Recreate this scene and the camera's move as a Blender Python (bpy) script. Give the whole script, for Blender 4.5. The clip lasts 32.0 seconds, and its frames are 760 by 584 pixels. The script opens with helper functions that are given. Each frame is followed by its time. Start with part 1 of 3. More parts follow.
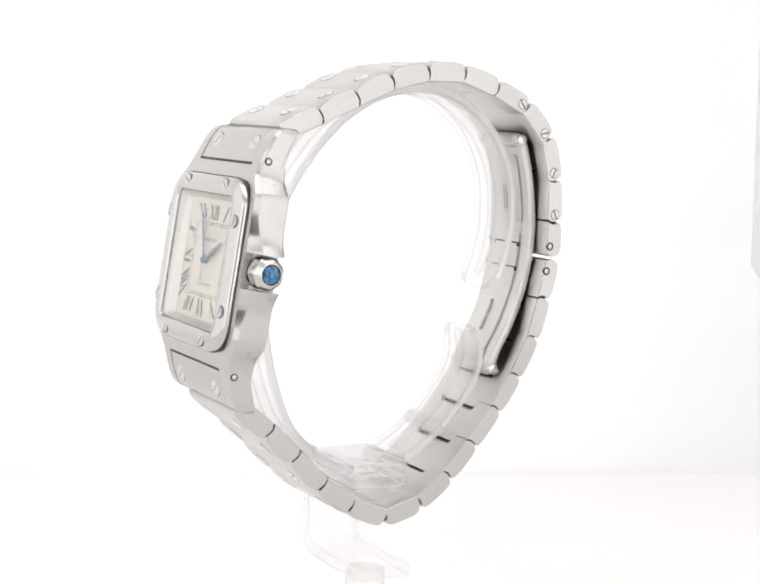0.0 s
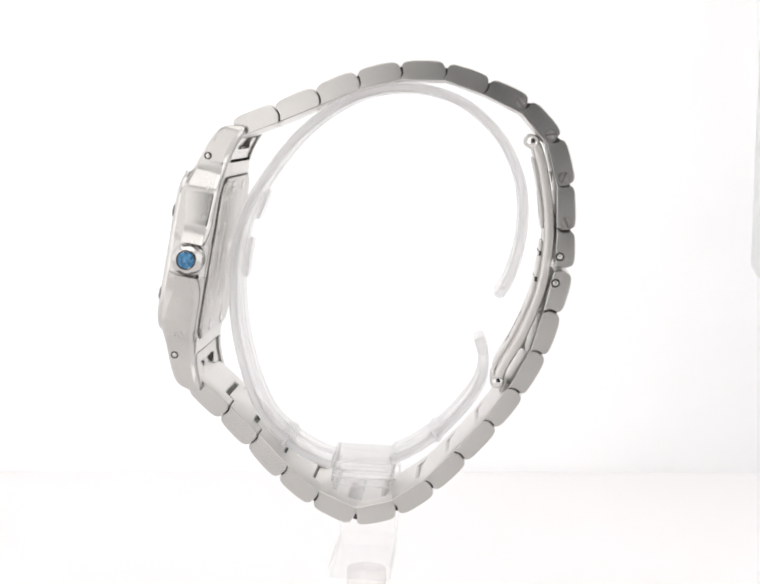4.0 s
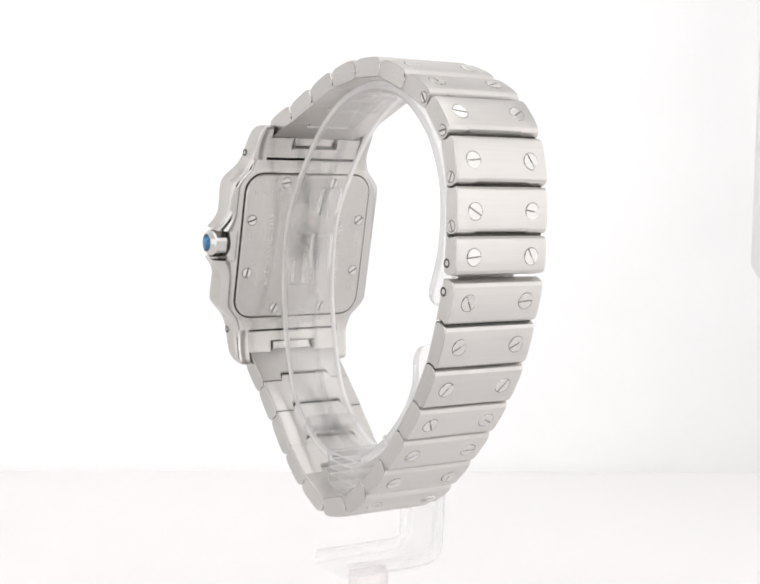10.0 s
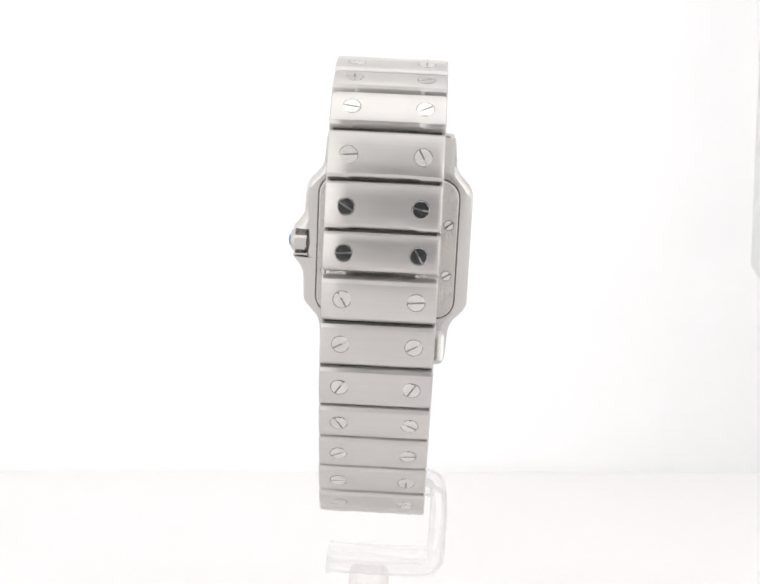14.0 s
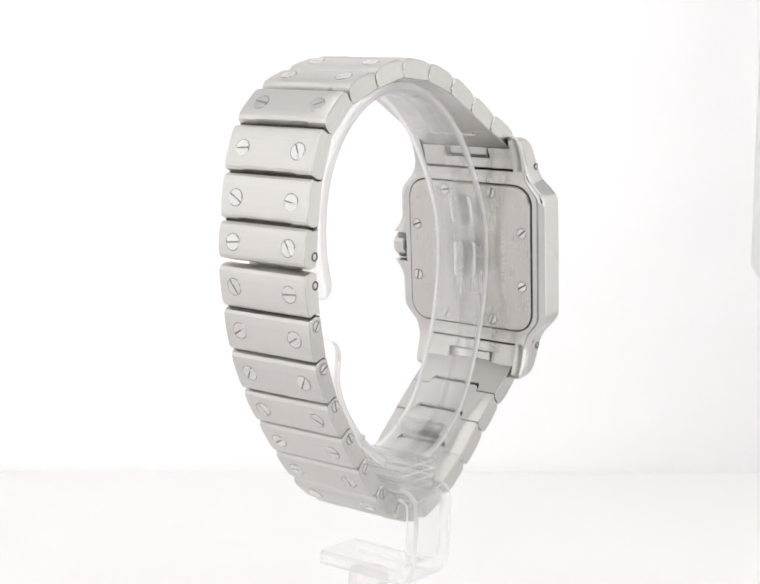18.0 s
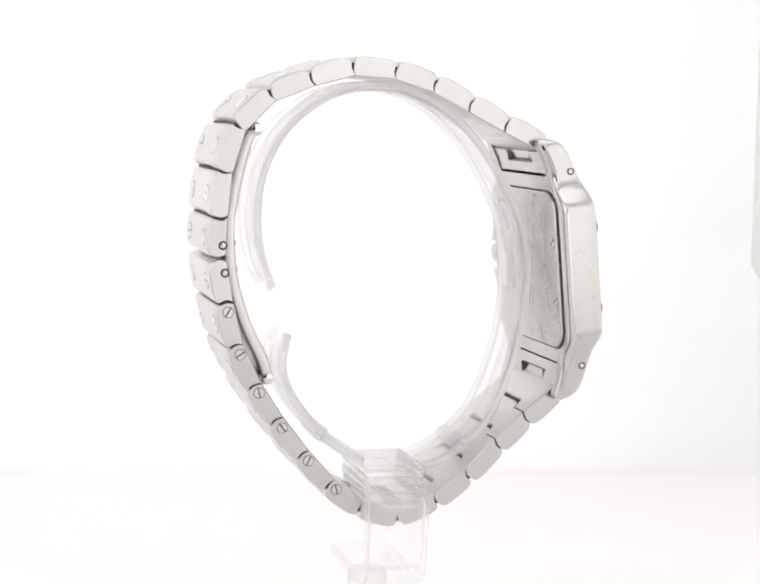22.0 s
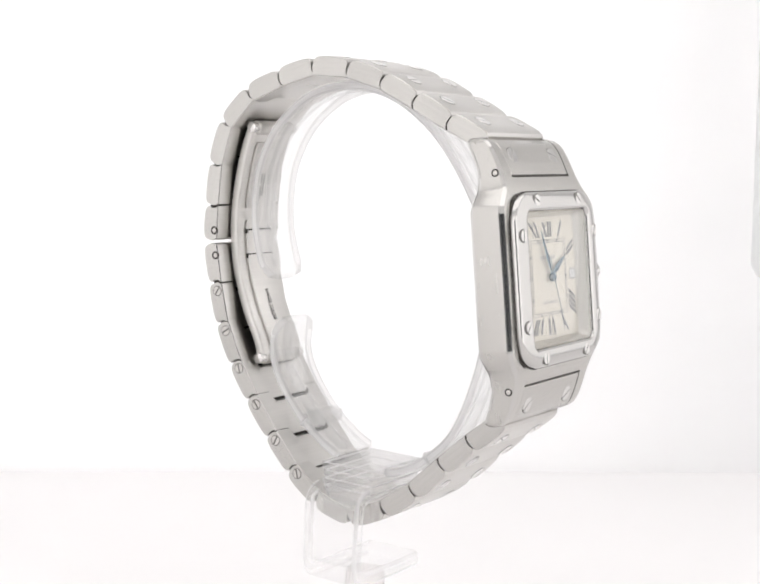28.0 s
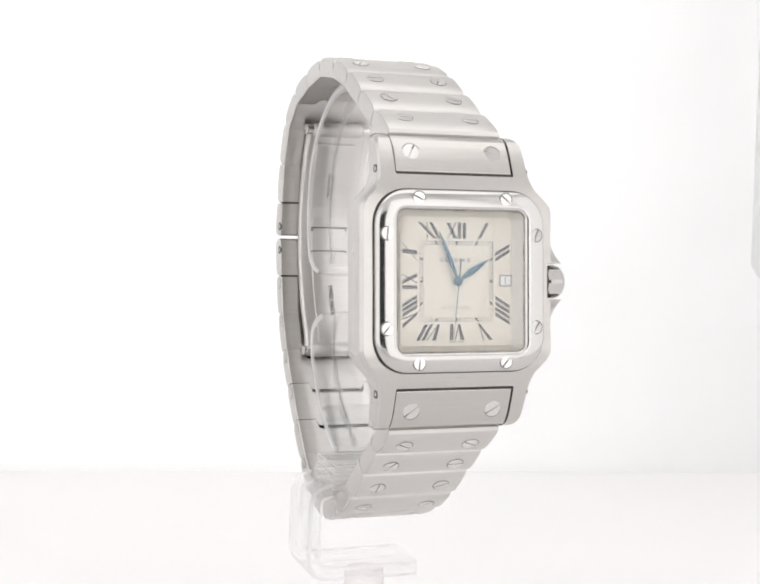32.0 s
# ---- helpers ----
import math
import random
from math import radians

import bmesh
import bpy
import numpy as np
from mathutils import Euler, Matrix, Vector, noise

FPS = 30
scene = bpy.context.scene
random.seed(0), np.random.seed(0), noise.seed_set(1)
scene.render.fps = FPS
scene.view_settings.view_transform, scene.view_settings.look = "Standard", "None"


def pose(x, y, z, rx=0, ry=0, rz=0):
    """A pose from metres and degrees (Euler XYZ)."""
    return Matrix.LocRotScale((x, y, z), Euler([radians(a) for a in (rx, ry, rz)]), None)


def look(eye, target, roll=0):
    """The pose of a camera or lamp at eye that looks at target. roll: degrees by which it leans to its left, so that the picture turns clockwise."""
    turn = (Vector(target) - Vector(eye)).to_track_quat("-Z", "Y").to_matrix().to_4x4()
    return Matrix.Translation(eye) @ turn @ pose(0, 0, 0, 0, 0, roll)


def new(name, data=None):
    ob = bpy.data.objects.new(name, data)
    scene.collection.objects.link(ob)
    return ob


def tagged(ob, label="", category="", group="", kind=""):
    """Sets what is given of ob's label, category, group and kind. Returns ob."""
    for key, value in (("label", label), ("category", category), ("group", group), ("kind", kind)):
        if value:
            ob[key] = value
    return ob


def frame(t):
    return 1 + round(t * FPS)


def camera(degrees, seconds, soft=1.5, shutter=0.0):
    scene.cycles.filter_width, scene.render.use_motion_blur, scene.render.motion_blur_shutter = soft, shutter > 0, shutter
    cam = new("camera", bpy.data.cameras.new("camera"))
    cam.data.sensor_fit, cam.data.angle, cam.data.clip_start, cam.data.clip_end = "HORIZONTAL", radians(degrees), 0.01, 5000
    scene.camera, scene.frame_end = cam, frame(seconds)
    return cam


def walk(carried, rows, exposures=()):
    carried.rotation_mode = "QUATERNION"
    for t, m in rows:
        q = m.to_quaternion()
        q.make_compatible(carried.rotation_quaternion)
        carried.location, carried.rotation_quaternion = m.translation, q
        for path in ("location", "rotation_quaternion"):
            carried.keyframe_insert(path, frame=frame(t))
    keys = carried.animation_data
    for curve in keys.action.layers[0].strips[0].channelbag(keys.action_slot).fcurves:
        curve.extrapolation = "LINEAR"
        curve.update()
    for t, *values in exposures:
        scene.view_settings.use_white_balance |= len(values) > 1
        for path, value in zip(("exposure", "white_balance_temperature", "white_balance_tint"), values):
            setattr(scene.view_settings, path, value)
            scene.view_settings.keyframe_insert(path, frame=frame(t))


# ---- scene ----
cam = camera(30.056, 32.0, soft=2.0)
EYE = Vector((0, -0.215, 0.100))
TILT, LEAN = 7.082, 2.741
HOLD = look(EYE, EYE + Vector((0, math.cos(radians(TILT)), -math.sin(radians(TILT)))), LEAN)
walk(cam, [(0, HOLD), (32, HOLD)],
     exposures=[(0, 0.10), (1, 0.12), (3, 0.09), (6, 0.04), (9, 0.0), (13, 0.05), (18, 0.0), (21, 0.04), (24, 0.09), (28, 0.03), (31, 0.0), (32, 0.0)])

# turntable: angle of watch and stand about the upright axis at x = y = 0
TURN_START, TURN_RATE = 31.56, -8.7523


def turn(t):
    return TURN_START + TURN_RATE * t


# ---------------------------------------------------------------- light
world = bpy.data.worlds.new("studio")
world.use_nodes = True
world.node_tree.nodes["Background"].inputs[0].default_value = (0.9, 0.95, 1.0, 1)
world.node_tree.nodes["Background"].inputs[1].default_value = 0.06
scene.world = world


def area(name, eye, target, sx, sy, watts, color):
    data = bpy.data.lights.new(name, "AREA")
    data.shape, data.size, data.size_y, data.energy, data.color = "RECTANGLE", sx, sy, watts, color
    ob = new(name, data)
    ob.matrix_world = look(eye, target)
    return ob


WARM = (1, 0.986, 0.984)
area("tent_top_lamp", (0, 0.0, 0.54), (0, 0.001, 0), 0.66, 0.50, 1.0, WARM)
area("tent_side_lamp", (-0.34, -0.05, 0.20), (0, -0.05, 0.20), 0.46, 0.38, 0.215, WARM)
area("tent_side_lamp", (0.34, -0.03, 0.20), (0, -0.03, 0.20), 0.50, 0.38, 0.32, WARM)
area("tent_front_lamp", (-0.192, -0.298, 0.165), (-0.192, 0, 0.165), 0.296, 0.30, 0.20, WARM)
area("tent_front_lamp", (0.219, -0.298, 0.165), (0.219, 0, 0.165), 0.234, 0.30, 0.185, WARM)
area("tent_back_lamp", (-0.12, 0.30, 0.13), (-0.10, 0.18, 0.11), 0.42, 0.22, 1.55, WARM)
scene.view_settings.exposure = 0.0


# ---------------------------------------------------------------- materials
def material(name):
    m = bpy.data.materials.new(name)
    m.use_nodes = True
    n = m.node_tree.nodes
    return m, n, m.node_tree.links, n["Principled BSDF"]


def steel(name, color, rough, brush=None, streak=0.0, vary=0.03, blur=0.0, across=(1, 0, 0)):
    """Steel; brush: scale of the brushing along the object's axes; blur: how far reflections smear across the brushing."""
    m, n, l, b = material(name)
    b.inputs["Metallic"].default_value = 1.0
    b.inputs["Roughness"].default_value = rough
    co = n.new("ShaderNodeTexCoord")
    mp = n.new("ShaderNodeMapping")
    mp.inputs["Scale"].default_value = brush or (400, 400, 400)
    l.new(co.outputs["Object"], mp.inputs[0])
    fine = n.new("ShaderNodeTexNoise")
    fine.inputs["Scale"].default_value, fine.inputs["Detail"].default_value = 1.0, 2
    l.new(mp.outputs[0], fine.inputs["Vector"])
    wear = n.new("ShaderNodeTexNoise")
    wear.inputs["Scale"].default_value, wear.inputs["Detail"].default_value = 260.0, 1.5
    l.new(co.outputs["Object"], wear.inputs["Vector"])
    info = n.new("ShaderNodeObjectInfo")
    mixed = n.new("ShaderNodeMath")
    mixed.operation = "MULTIPLY_ADD"
    l.new(fine.outputs["Fac"], mixed.inputs[0])
    mixed.inputs[1].default_value = 0.6
    l.new(wear.outputs["Fac"], mixed.inputs[2])
    ramp = n.new("ShaderNodeMapRange")
    ramp.inputs["From Min"].default_value, ramp.inputs["From Max"].default_value = 0.45, 1.15
    ramp.inputs["To Min"].default_value, ramp.inputs["To Max"].default_value = rough * 0.92, rough * 1.1
    l.new(mixed.outputs[0], ramp.inputs[0])
    l.new(ramp.outputs[0], b.inputs["Roughness"])
    tone = n.new("ShaderNodeMapRange")
    tone.inputs["To Min"].default_value, tone.inputs["To Max"].default_value = 1 - vary, 1 + vary
    l.new(info.outputs["Random"], tone.inputs[0])
    col = n.new("ShaderNodeVectorMath")
    col.operation = "SCALE"
    col.inputs[0].default_value = color
    l.new(tone.outputs[0], col.inputs["Scale"])
    l.new(col.outputs[0], b.inputs["Base Color"])
    if blur:
        axis, turned = n.new("ShaderNodeCombineXYZ"), n.new("ShaderNodeVectorTransform")
        for k in range(3):
            axis.inputs[k].default_value = across[k]
        turned.vector_type, turned.convert_from, turned.convert_to = "VECTOR", "OBJECT", "WORLD"
        l.new(axis.outputs[0], turned.inputs[0])
        l.new(turned.outputs[0], b.inputs["Tangent"])
        b.inputs["Anisotropic"].default_value = blur
    if streak:
        line = n.new("ShaderNodeMapRange")
        line.inputs["From Min"].default_value, line.inputs["From Max"].default_value = 0.3, 0.7
        line.inputs["To Min"].default_value, line.inputs["To Max"].default_value = 1 - streak, 1 + streak
        l.new(fine.outputs["Fac"], line.inputs[0])
        both = n.new("ShaderNodeMath")
        both.operation = "MULTIPLY"
        l.new(tone.outputs[0], both.inputs[0])
        l.new(line.outputs[0], both.inputs[1])
        l.new(both.outputs[0], col.inputs["Scale"])
    return m


def paint(name, color, rough=0.5, vary=0.05, scale=300.0, metal=0.0):
    m, n, l, b = material(name)
    tex = n.new("ShaderNodeTexNoise")
    tex.inputs["Scale"].default_value, tex.inputs["Detail"].default_value = scale, 6
    co = n.new("ShaderNodeTexCoord")
    l.new(co.outputs["Object"], tex.inputs["Vector"])
    ramp = n.new("ShaderNodeMapRange")
    ramp.inputs["To Min"].default_value, ramp.inputs["To Max"].default_value = 1 - vary, 1 + vary
    l.new(tex.outputs["Fac"], ramp.inputs[0])
    col = n.new("ShaderNodeVectorMath")
    col.operation = "SCALE"
    col.inputs[0].default_value = color
    l.new(ramp.outputs[0], col.inputs["Scale"])
    l.new(col.outputs[0], b.inputs["Base Color"])
    b.inputs["Roughness"].default_value = rough
    b.inputs["Metallic"].default_value = metal
    return m


def acrylic(name, color, haze, bend, gloss_share=0.6, through_milk=0.05, sheen=0.04):
    """Clear plastic: mostly see-through, glossy at grazing angles, part bending the light, with a little milky haze."""
    m, n, l, b = material(name)
    b.inputs["Base Color"].default_value = (0.97, 0.965, 0.965, 1)
    b.inputs["Roughness"].default_value = 0.3
    see, gloss, deep = n.new("ShaderNodeBsdfTransparent"), n.new("ShaderNodeBsdfGlossy"), n.new("ShaderNodeBsdfGlass")
    see.inputs[0].default_value = (*color, 1)
    gloss.inputs["Roughness"].default_value = 0.04
    deep.inputs["IOR"].default_value, deep.inputs["Roughness"].default_value = 1.45, 0.0
    wave, bump, where = n.new("ShaderNodeTexNoise"), n.new("ShaderNodeBump"), n.new("ShaderNodeTexCoord")
    wave.inputs["Scale"].default_value, wave.inputs["Detail"].default_value = 260.0, 3
    bump.inputs["Strength"].default_value, bump.inputs["Distance"].default_value = 0.15, 0.0004
    l.new(where.outputs["Object"], wave.inputs["Vector"])
    l.new(wave.outputs["Fac"], bump.inputs["Height"])
    if bend > 0:
        l.new(bump.outputs[0], gloss.inputs["Normal"])
        l.new(bump.outputs[0], deep.inputs["Normal"])
    edge, skin, body, milk = n.new("ShaderNodeLayerWeight"), n.new("ShaderNodeMixShader"), n.new("ShaderNodeMixShader"), n.new("ShaderNodeMixShader")
    power, share = n.new("ShaderNodeMath"), n.new("ShaderNodeMath")
    power.operation, share.operation = "POWER", "MULTIPLY_ADD"
    power.inputs[1].default_value = 3.0
    share.inputs[1].default_value, share.inputs[2].default_value = gloss_share, sheen
    l.new(edge.outputs["Facing"], power.inputs[0])
    l.new(power.outputs[0], share.inputs[0])
    l.new(share.outputs[0], skin.inputs[0])
    l.new(see.outputs[0], skin.inputs[1])
    l.new(gloss.outputs[0], skin.inputs[2])
    body.inputs[0].default_value = bend
    l.new(skin.outputs[0], body.inputs[1])
    l.new(deep.outputs[0], body.inputs[2])
    milk.inputs[0].default_value = haze
    l.new(body.outputs[0], milk.inputs[1])
    glow, cloud = n.new("ShaderNodeBsdfTranslucent"), n.new("ShaderNodeMixShader")
    glow.inputs[0].default_value = (0.97, 0.965, 0.965, 1)
    cloud.inputs[0].default_value = through_milk
    l.new(b.outputs[0], cloud.inputs[1])
    l.new(glow.outputs[0], cloud.inputs[2])
    l.new(cloud.outputs[0], milk.inputs[2])
    l.new(milk.outputs[0], n["Material Output"].inputs[0])
    return m


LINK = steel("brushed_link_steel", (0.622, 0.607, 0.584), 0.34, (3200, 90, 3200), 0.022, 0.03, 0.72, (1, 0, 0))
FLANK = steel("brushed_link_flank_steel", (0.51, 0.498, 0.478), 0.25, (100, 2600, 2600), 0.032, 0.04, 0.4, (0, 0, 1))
CASE = steel("brushed_case_steel", (0.53, 0.515, 0.49), 0.25, (100, 3000, 3000), 0.022, 0.03, 0.6, (0, 1, 0))
SIDE = steel("satin_case_side_steel", (0.53, 0.516, 0.494), 0.26, (2600, 100, 2600), 0.018, 0.03, 0.6, (0, 0, 1))
BACK = steel("brushed_back_steel", (0.55, 0.533, 0.51), 0.26, (9000, 200, 9000), 0.03, 0.03, 0.6, (1, 0, 0))
POLISH = steel("polished_steel", (0.66, 0.645, 0.63), 0.13, None, 0.0)
SCREW = steel("satin_screw_steel", (0.66, 0.648, 0.632), 0.09, (9000, 900, 9000), 0.04)
BRIGHT = steel("bright_bezel_steel", (0.56, 0.55, 0.535), 0.12, None, 0.0)
MIRROR = steel("mirror_flange_steel", (0.64, 0.62, 0.57), 0.3, None, 0.0)
# Steel darkened to paint in the shade round screw heads and link cuts.
SHADE = steel("rim_and_cut_painted_shade", (0.17, 0.163, 0.155), 0.4)
# Near-black steel for joints; also paints in the shade of gaps and holes.
DARK = steel("dark_steel_and_gap_shade", (0.07, 0.066, 0.06), 0.5)
# Mid-dark steel: shade of screw slots and engraved lines put into its colour.
RECESS = steel("groove_painted_shade", (0.24, 0.232, 0.22), 0.35)
CREAM = paint("cream_dial_lacquer", (0.78, 0.735, 0.635), 0.45, 0.03, 500)
INK = paint("black_dial_print", (0.06, 0.058, 0.06), 0.4)
PALE = paint("pale_grey_dial_print", (0.42, 0.40, 0.37), 0.5)
GREY = paint("grey_dial_print", (0.30, 0.29, 0.27), 0.5)
BLUE = paint("blued_steel", (0.05, 0.14, 0.205), 0.25, 0.1, 400, 0.6)
WHITE = paint("white_date_disc", (0.82, 0.82, 0.80), 0.5)
ETCH = paint("etched_steel", (0.72, 0.70, 0.68), 0.6, 0.05, 300, 0.8)
SAPPHIRE = paint("blue_cabochon", (0.042, 0.185, 0.36), 0.05, 2.0, 1600)
GLASS = acrylic("crystal_glass", (1, 1, 1), 0.01, 0.0, 0.45, 0.05, 0.08)
ACRYLIC = acrylic("clear_acrylic", (0.998, 0.998, 0.998), 0.03, 0.04, 0.5, 0.7, 0.05)
EDGE = acrylic("sawn_acrylic_edge", (0.998, 0.998, 0.998), 0.76, 0.05, 0.4, 0.9)
CORNER = acrylic("rounded_acrylic_corner", (0.998, 0.998, 0.998), 0.6, 0.2, 0.5, 0.9)
FROST = acrylic("rosy_frosted_acrylic", (0.99, 0.975, 0.97), 0.04, 0.05)
BLOCK = acrylic("milky_block_acrylic", (0.998, 0.998, 0.998), 0.12, 0.28, 0.45, 0.8)
def sheer(name, color, share):
    """Thin cloth that lets part of the light from behind through."""
    m, n, l, b = material(name)
    weave, ramp, tone = n.new("ShaderNodeTexNoise"), n.new("ShaderNodeMapRange"), n.new("ShaderNodeVectorMath")
    where, glow, both = n.new("ShaderNodeTexCoord"), n.new("ShaderNodeBsdfTranslucent"), n.new("ShaderNodeMixShader")
    weave.inputs["Scale"].default_value, weave.inputs["Detail"].default_value = 30.0, 5
    l.new(where.outputs["Object"], weave.inputs["Vector"])
    ramp.inputs["To Min"].default_value, ramp.inputs["To Max"].default_value = 0.985, 1.015
    l.new(weave.outputs["Fac"], ramp.inputs[0])
    tone.operation = "SCALE"
    tone.inputs[0].default_value = color
    l.new(ramp.outputs[0], tone.inputs["Scale"])
    l.new(tone.outputs[0], b.inputs["Base Color"])
    l.new(tone.outputs[0], glow.inputs[0])
    b.inputs["Roughness"].default_value = 0.9
    both.inputs[0].default_value = share
    l.new(b.outputs[0], both.inputs[1])
    l.new(glow.outputs[0], both.inputs[2])
    l.new(both.outputs[0], n["Material Output"].inputs[0])
    return m


SHEER = sheer("sheer_white_tent_cloth", (0.868, 0.866, 0.866), 0.4)
CLOTH = paint("white_tent_cloth", (0.868, 0.866, 0.866), 0.9, 0.015, 30)
FLOORING = paint("white_table_sheet", (0.868, 0.855, 0.855), 0.7, 0.015, 20)
POLE = paint("pale_grey_tent_pole", (0.76, 0.775, 0.77), 0.5, 0.04, 60)

MM = 0.001


# ---------------------------------------------------------------- mesh helpers (millimetres)
def mesh_of(name, verts, faces, mat, angle=32, under=None, low=0, where=None):
    """under: a second material, for the first low faces, or for those whose number where() names."""
    me = bpy.data.meshes.new(name)
    me.from_pydata([(x * MM, y * MM, z * MM) for x, y, z in verts], [], faces)
    for p in me.polygons:
        p.material_index = 1 if (where(p.index) if where else p.index < low) else 0
    bm = bmesh.new()
    bm.from_mesh(me)
    bmesh.ops.remove_doubles(bm, verts=bm.verts, dist=1e-7)
    bmesh.ops.recalc_face_normals(bm, faces=bm.faces)
    bm.to_mesh(me)
    bm.free()
    me.materials.append(mat)
    if under:
        me.materials.append(under)
    for p in me.polygons:
        p.use_smooth = True
    me.set_sharp_from_angle(angle=radians(angle))
    return me


def coat(me, mat, test):
    """Gives the faces that test() names a further material."""
    me.materials.append(mat)
    for p in me.polygons:
        if test(p):
            p.material_index = len(me.materials) - 1
    return me


def part(name, me, parent, m=None, label=""):
    ob = new(name, me)
    ob.parent = parent
    if m is not None:
        ob.matrix_local = m
    return tagged(ob, label)


def join(*pieces):
    verts, faces = [], []
    for v, f in pieces:
        k = len(verts)
        verts += v
        faces += [[i + k for i in face] for face in f]
    return verts, faces


def loft(rings, cap=True, closed=False):
    n = len(rings[0])
    verts = [tuple(p) for r in rings for p in r]
    faces = []
    pairs = [(i, i + 1) for i in range(len(rings) - 1)] + ([(len(rings) - 1, 0)] if closed else [])
    for a, b in pairs:
        for k in range(n):
            j = (k + 1) % n
            faces.append([a * n + k, a * n + j, b * n + j, b * n + k])
    if cap and not closed:
        faces.append(list(range(n))[::-1])
        faces.append([(len(rings) - 1) * n + k for k in range(n)])
    return verts, faces


def rounded(hx, hy, r, z, seg=8, cx=0.0, cy=0.0):
    pts = []
    for sx, sy, a0 in ((1, 1, 0), (-1, 1, 90), (-1, -1, 180), (1, -1, 270)):
        for k in range(seg + 1):
            a = radians(a0 + 90 * k / seg)
            pts.append((cx + sx * (hx - r) + r * math.cos(a), cy + sy * (hy - r) + r * math.sin(a), z))
    return pts


def circle(r, z, n=24, start=0.0):
    return [(r * math.cos(start + 2 * math.pi * k / n), r * math.sin(start + 2 * math.pi * k / n), z) for k in range(n)]


def box(x0, x1, y0, y1, z0, z1, bevel=0.0):
    if not bevel:
        return loft([[(x0, y0, z), (x1, y0, z), (x1, y1, z), (x0, y1, z)] for z in (z0, z1)])
    cx, cy, hx, hy = (x0 + x1) / 2, (y0 + y1) / 2, (x1 - x0) / 2, (y1 - y0) / 2
    b = bevel
    return loft([rounded(hx - b, hy - b, b, z0, 2, cx, cy), rounded(hx, hy, b, z0 + b, 2, cx, cy),
                 rounded(hx, hy, b, z1 - b, 2, cx, cy), rounded(hx - b, hy - b, b, z1, 2, cx, cy)])


def sweep(path, half, thick, soft_ends=True, round_end=0.0):
    """A strip along a path in the x-z plane, half wide in y, thick across the path, with rounded edges.
    round_end: length over which the strip's last end rounds off in width."""
    rings = []
    n = len(path)
    left = 0.0
    rest = [0.0] * n
    for i in range(n - 2, -1, -1):
        left += math.dist(path[i], path[i + 1])
        rest[i] = left
    for i, (x, z) in enumerate(path):
        x0, z0 = path[max(i - 1, 0)]
        x1, z1 = path[min(i + 1, n - 1)]
        t = Vector((x1 - x0, 0, z1 - z0)).normalized()
        o = Vector((-t.z, 0, t.x))
        h, w, r = thick / 2, half, thick * 0.28
        if soft_ends and i in (0, n - 1):
            h, w = h * 0.6, w - thick * 0.3
        if round_end and rest[i] < round_end:
            k = 1 - rest[i] / round_end
            w -= half * 0.55 * (1 - math.sqrt(max(0.0, 1 - k * k)))
        ring = []
        for a, b, s in ((w, h, 0), (-w, h, 1), (-w, -h, 2), (w, -h, 3)):
            for k in range(4):
                q = radians(90 * s + 30 * k)
                ca, sa = math.cos(q), math.sin(q)
                ring.append((a - math.copysign(r, a) + r * ca, b - math.copysign(r, b) + r * sa))
        rings.append([(x + o.x * v, u, z + o.z * v) for u, v in ring])
    return loft(rings)


def cut_edges(me, flat):
    """Gives the faces across a strip's width, and its ends, the second material."""
    me.materials.append(flat)
    me.materials.append(CORNER)
    for p in me.polygons:
        if abs(p.normal.y) > 0.45:
            p.material_index = 1 if abs(p.normal.y) > 0.98 else 2
    return me


def smooth(points, per=6):
    """A smooth curve through the points."""
    pts = [Vector(p) for p in points]
    out = []
    for i in range(len(pts) - 1):
        p0, p1, p2, p3 = pts[max(i - 1, 0)], pts[i], pts[i + 1], pts[min(i + 2, len(pts) - 1)]
        for k in range(per):
            t = k / per
            out.append(0.5 * (2 * p1 + (p2 - p0) * t + (2 * p0 - 5 * p1 + 4 * p2 - p3) * t * t + (3 * p1 - p0 - 3 * p2 + p3) * t ** 3))
    out.append(pts[-1])
    return [tuple(p) for p in out]


def slotted(r, height, slot, base=0.02, rim=1.045):
    """A slotted screw head: two raised halves on a low disc."""
    pieces = [loft([circle(r * rim, -0.15), circle(r * rim, base)])]
    a0 = math.asin(slot / 2 / r)
    for side in (0, math.pi):
        arc = [side + a0 + (math.pi - 2 * a0) * k / 11 for k in range(12)]
        low = [(r * math.cos(a), r * math.sin(a), base) for a in arc]
        mid = [(x, y, height - 0.04) for x, y, _ in low]
        top = [(x * 0.95, y * 0.95 + math.copysign(0.02, math.sin(side + 1.57)), height) for x, y, _ in low]
        pieces.append(loft([low, mid, top]))
    return join(*pieces)


def text_mesh(name, body, size, mat, width=None, thick=0.02):
    cu = bpy.data.curves.new(name, "FONT")
    cu.body, cu.size, cu.extrude = body, size * MM, thick * MM
    cu.align_x, cu.align_y = "CENTER", "CENTER"
    ob = bpy.data.objects.new(name, cu)
    me = bpy.data.meshes.new_from_object(ob)
    bpy.data.objects.remove(ob)
    if width:
        xs = [v.co.x for v in me.vertices]
        k = width * MM / max(max(xs) - min(xs), 1e-9)
        for v in me.vertices:
            v.co.x *= k
    me.materials.clear()
    me.materials.append(mat)
    return me


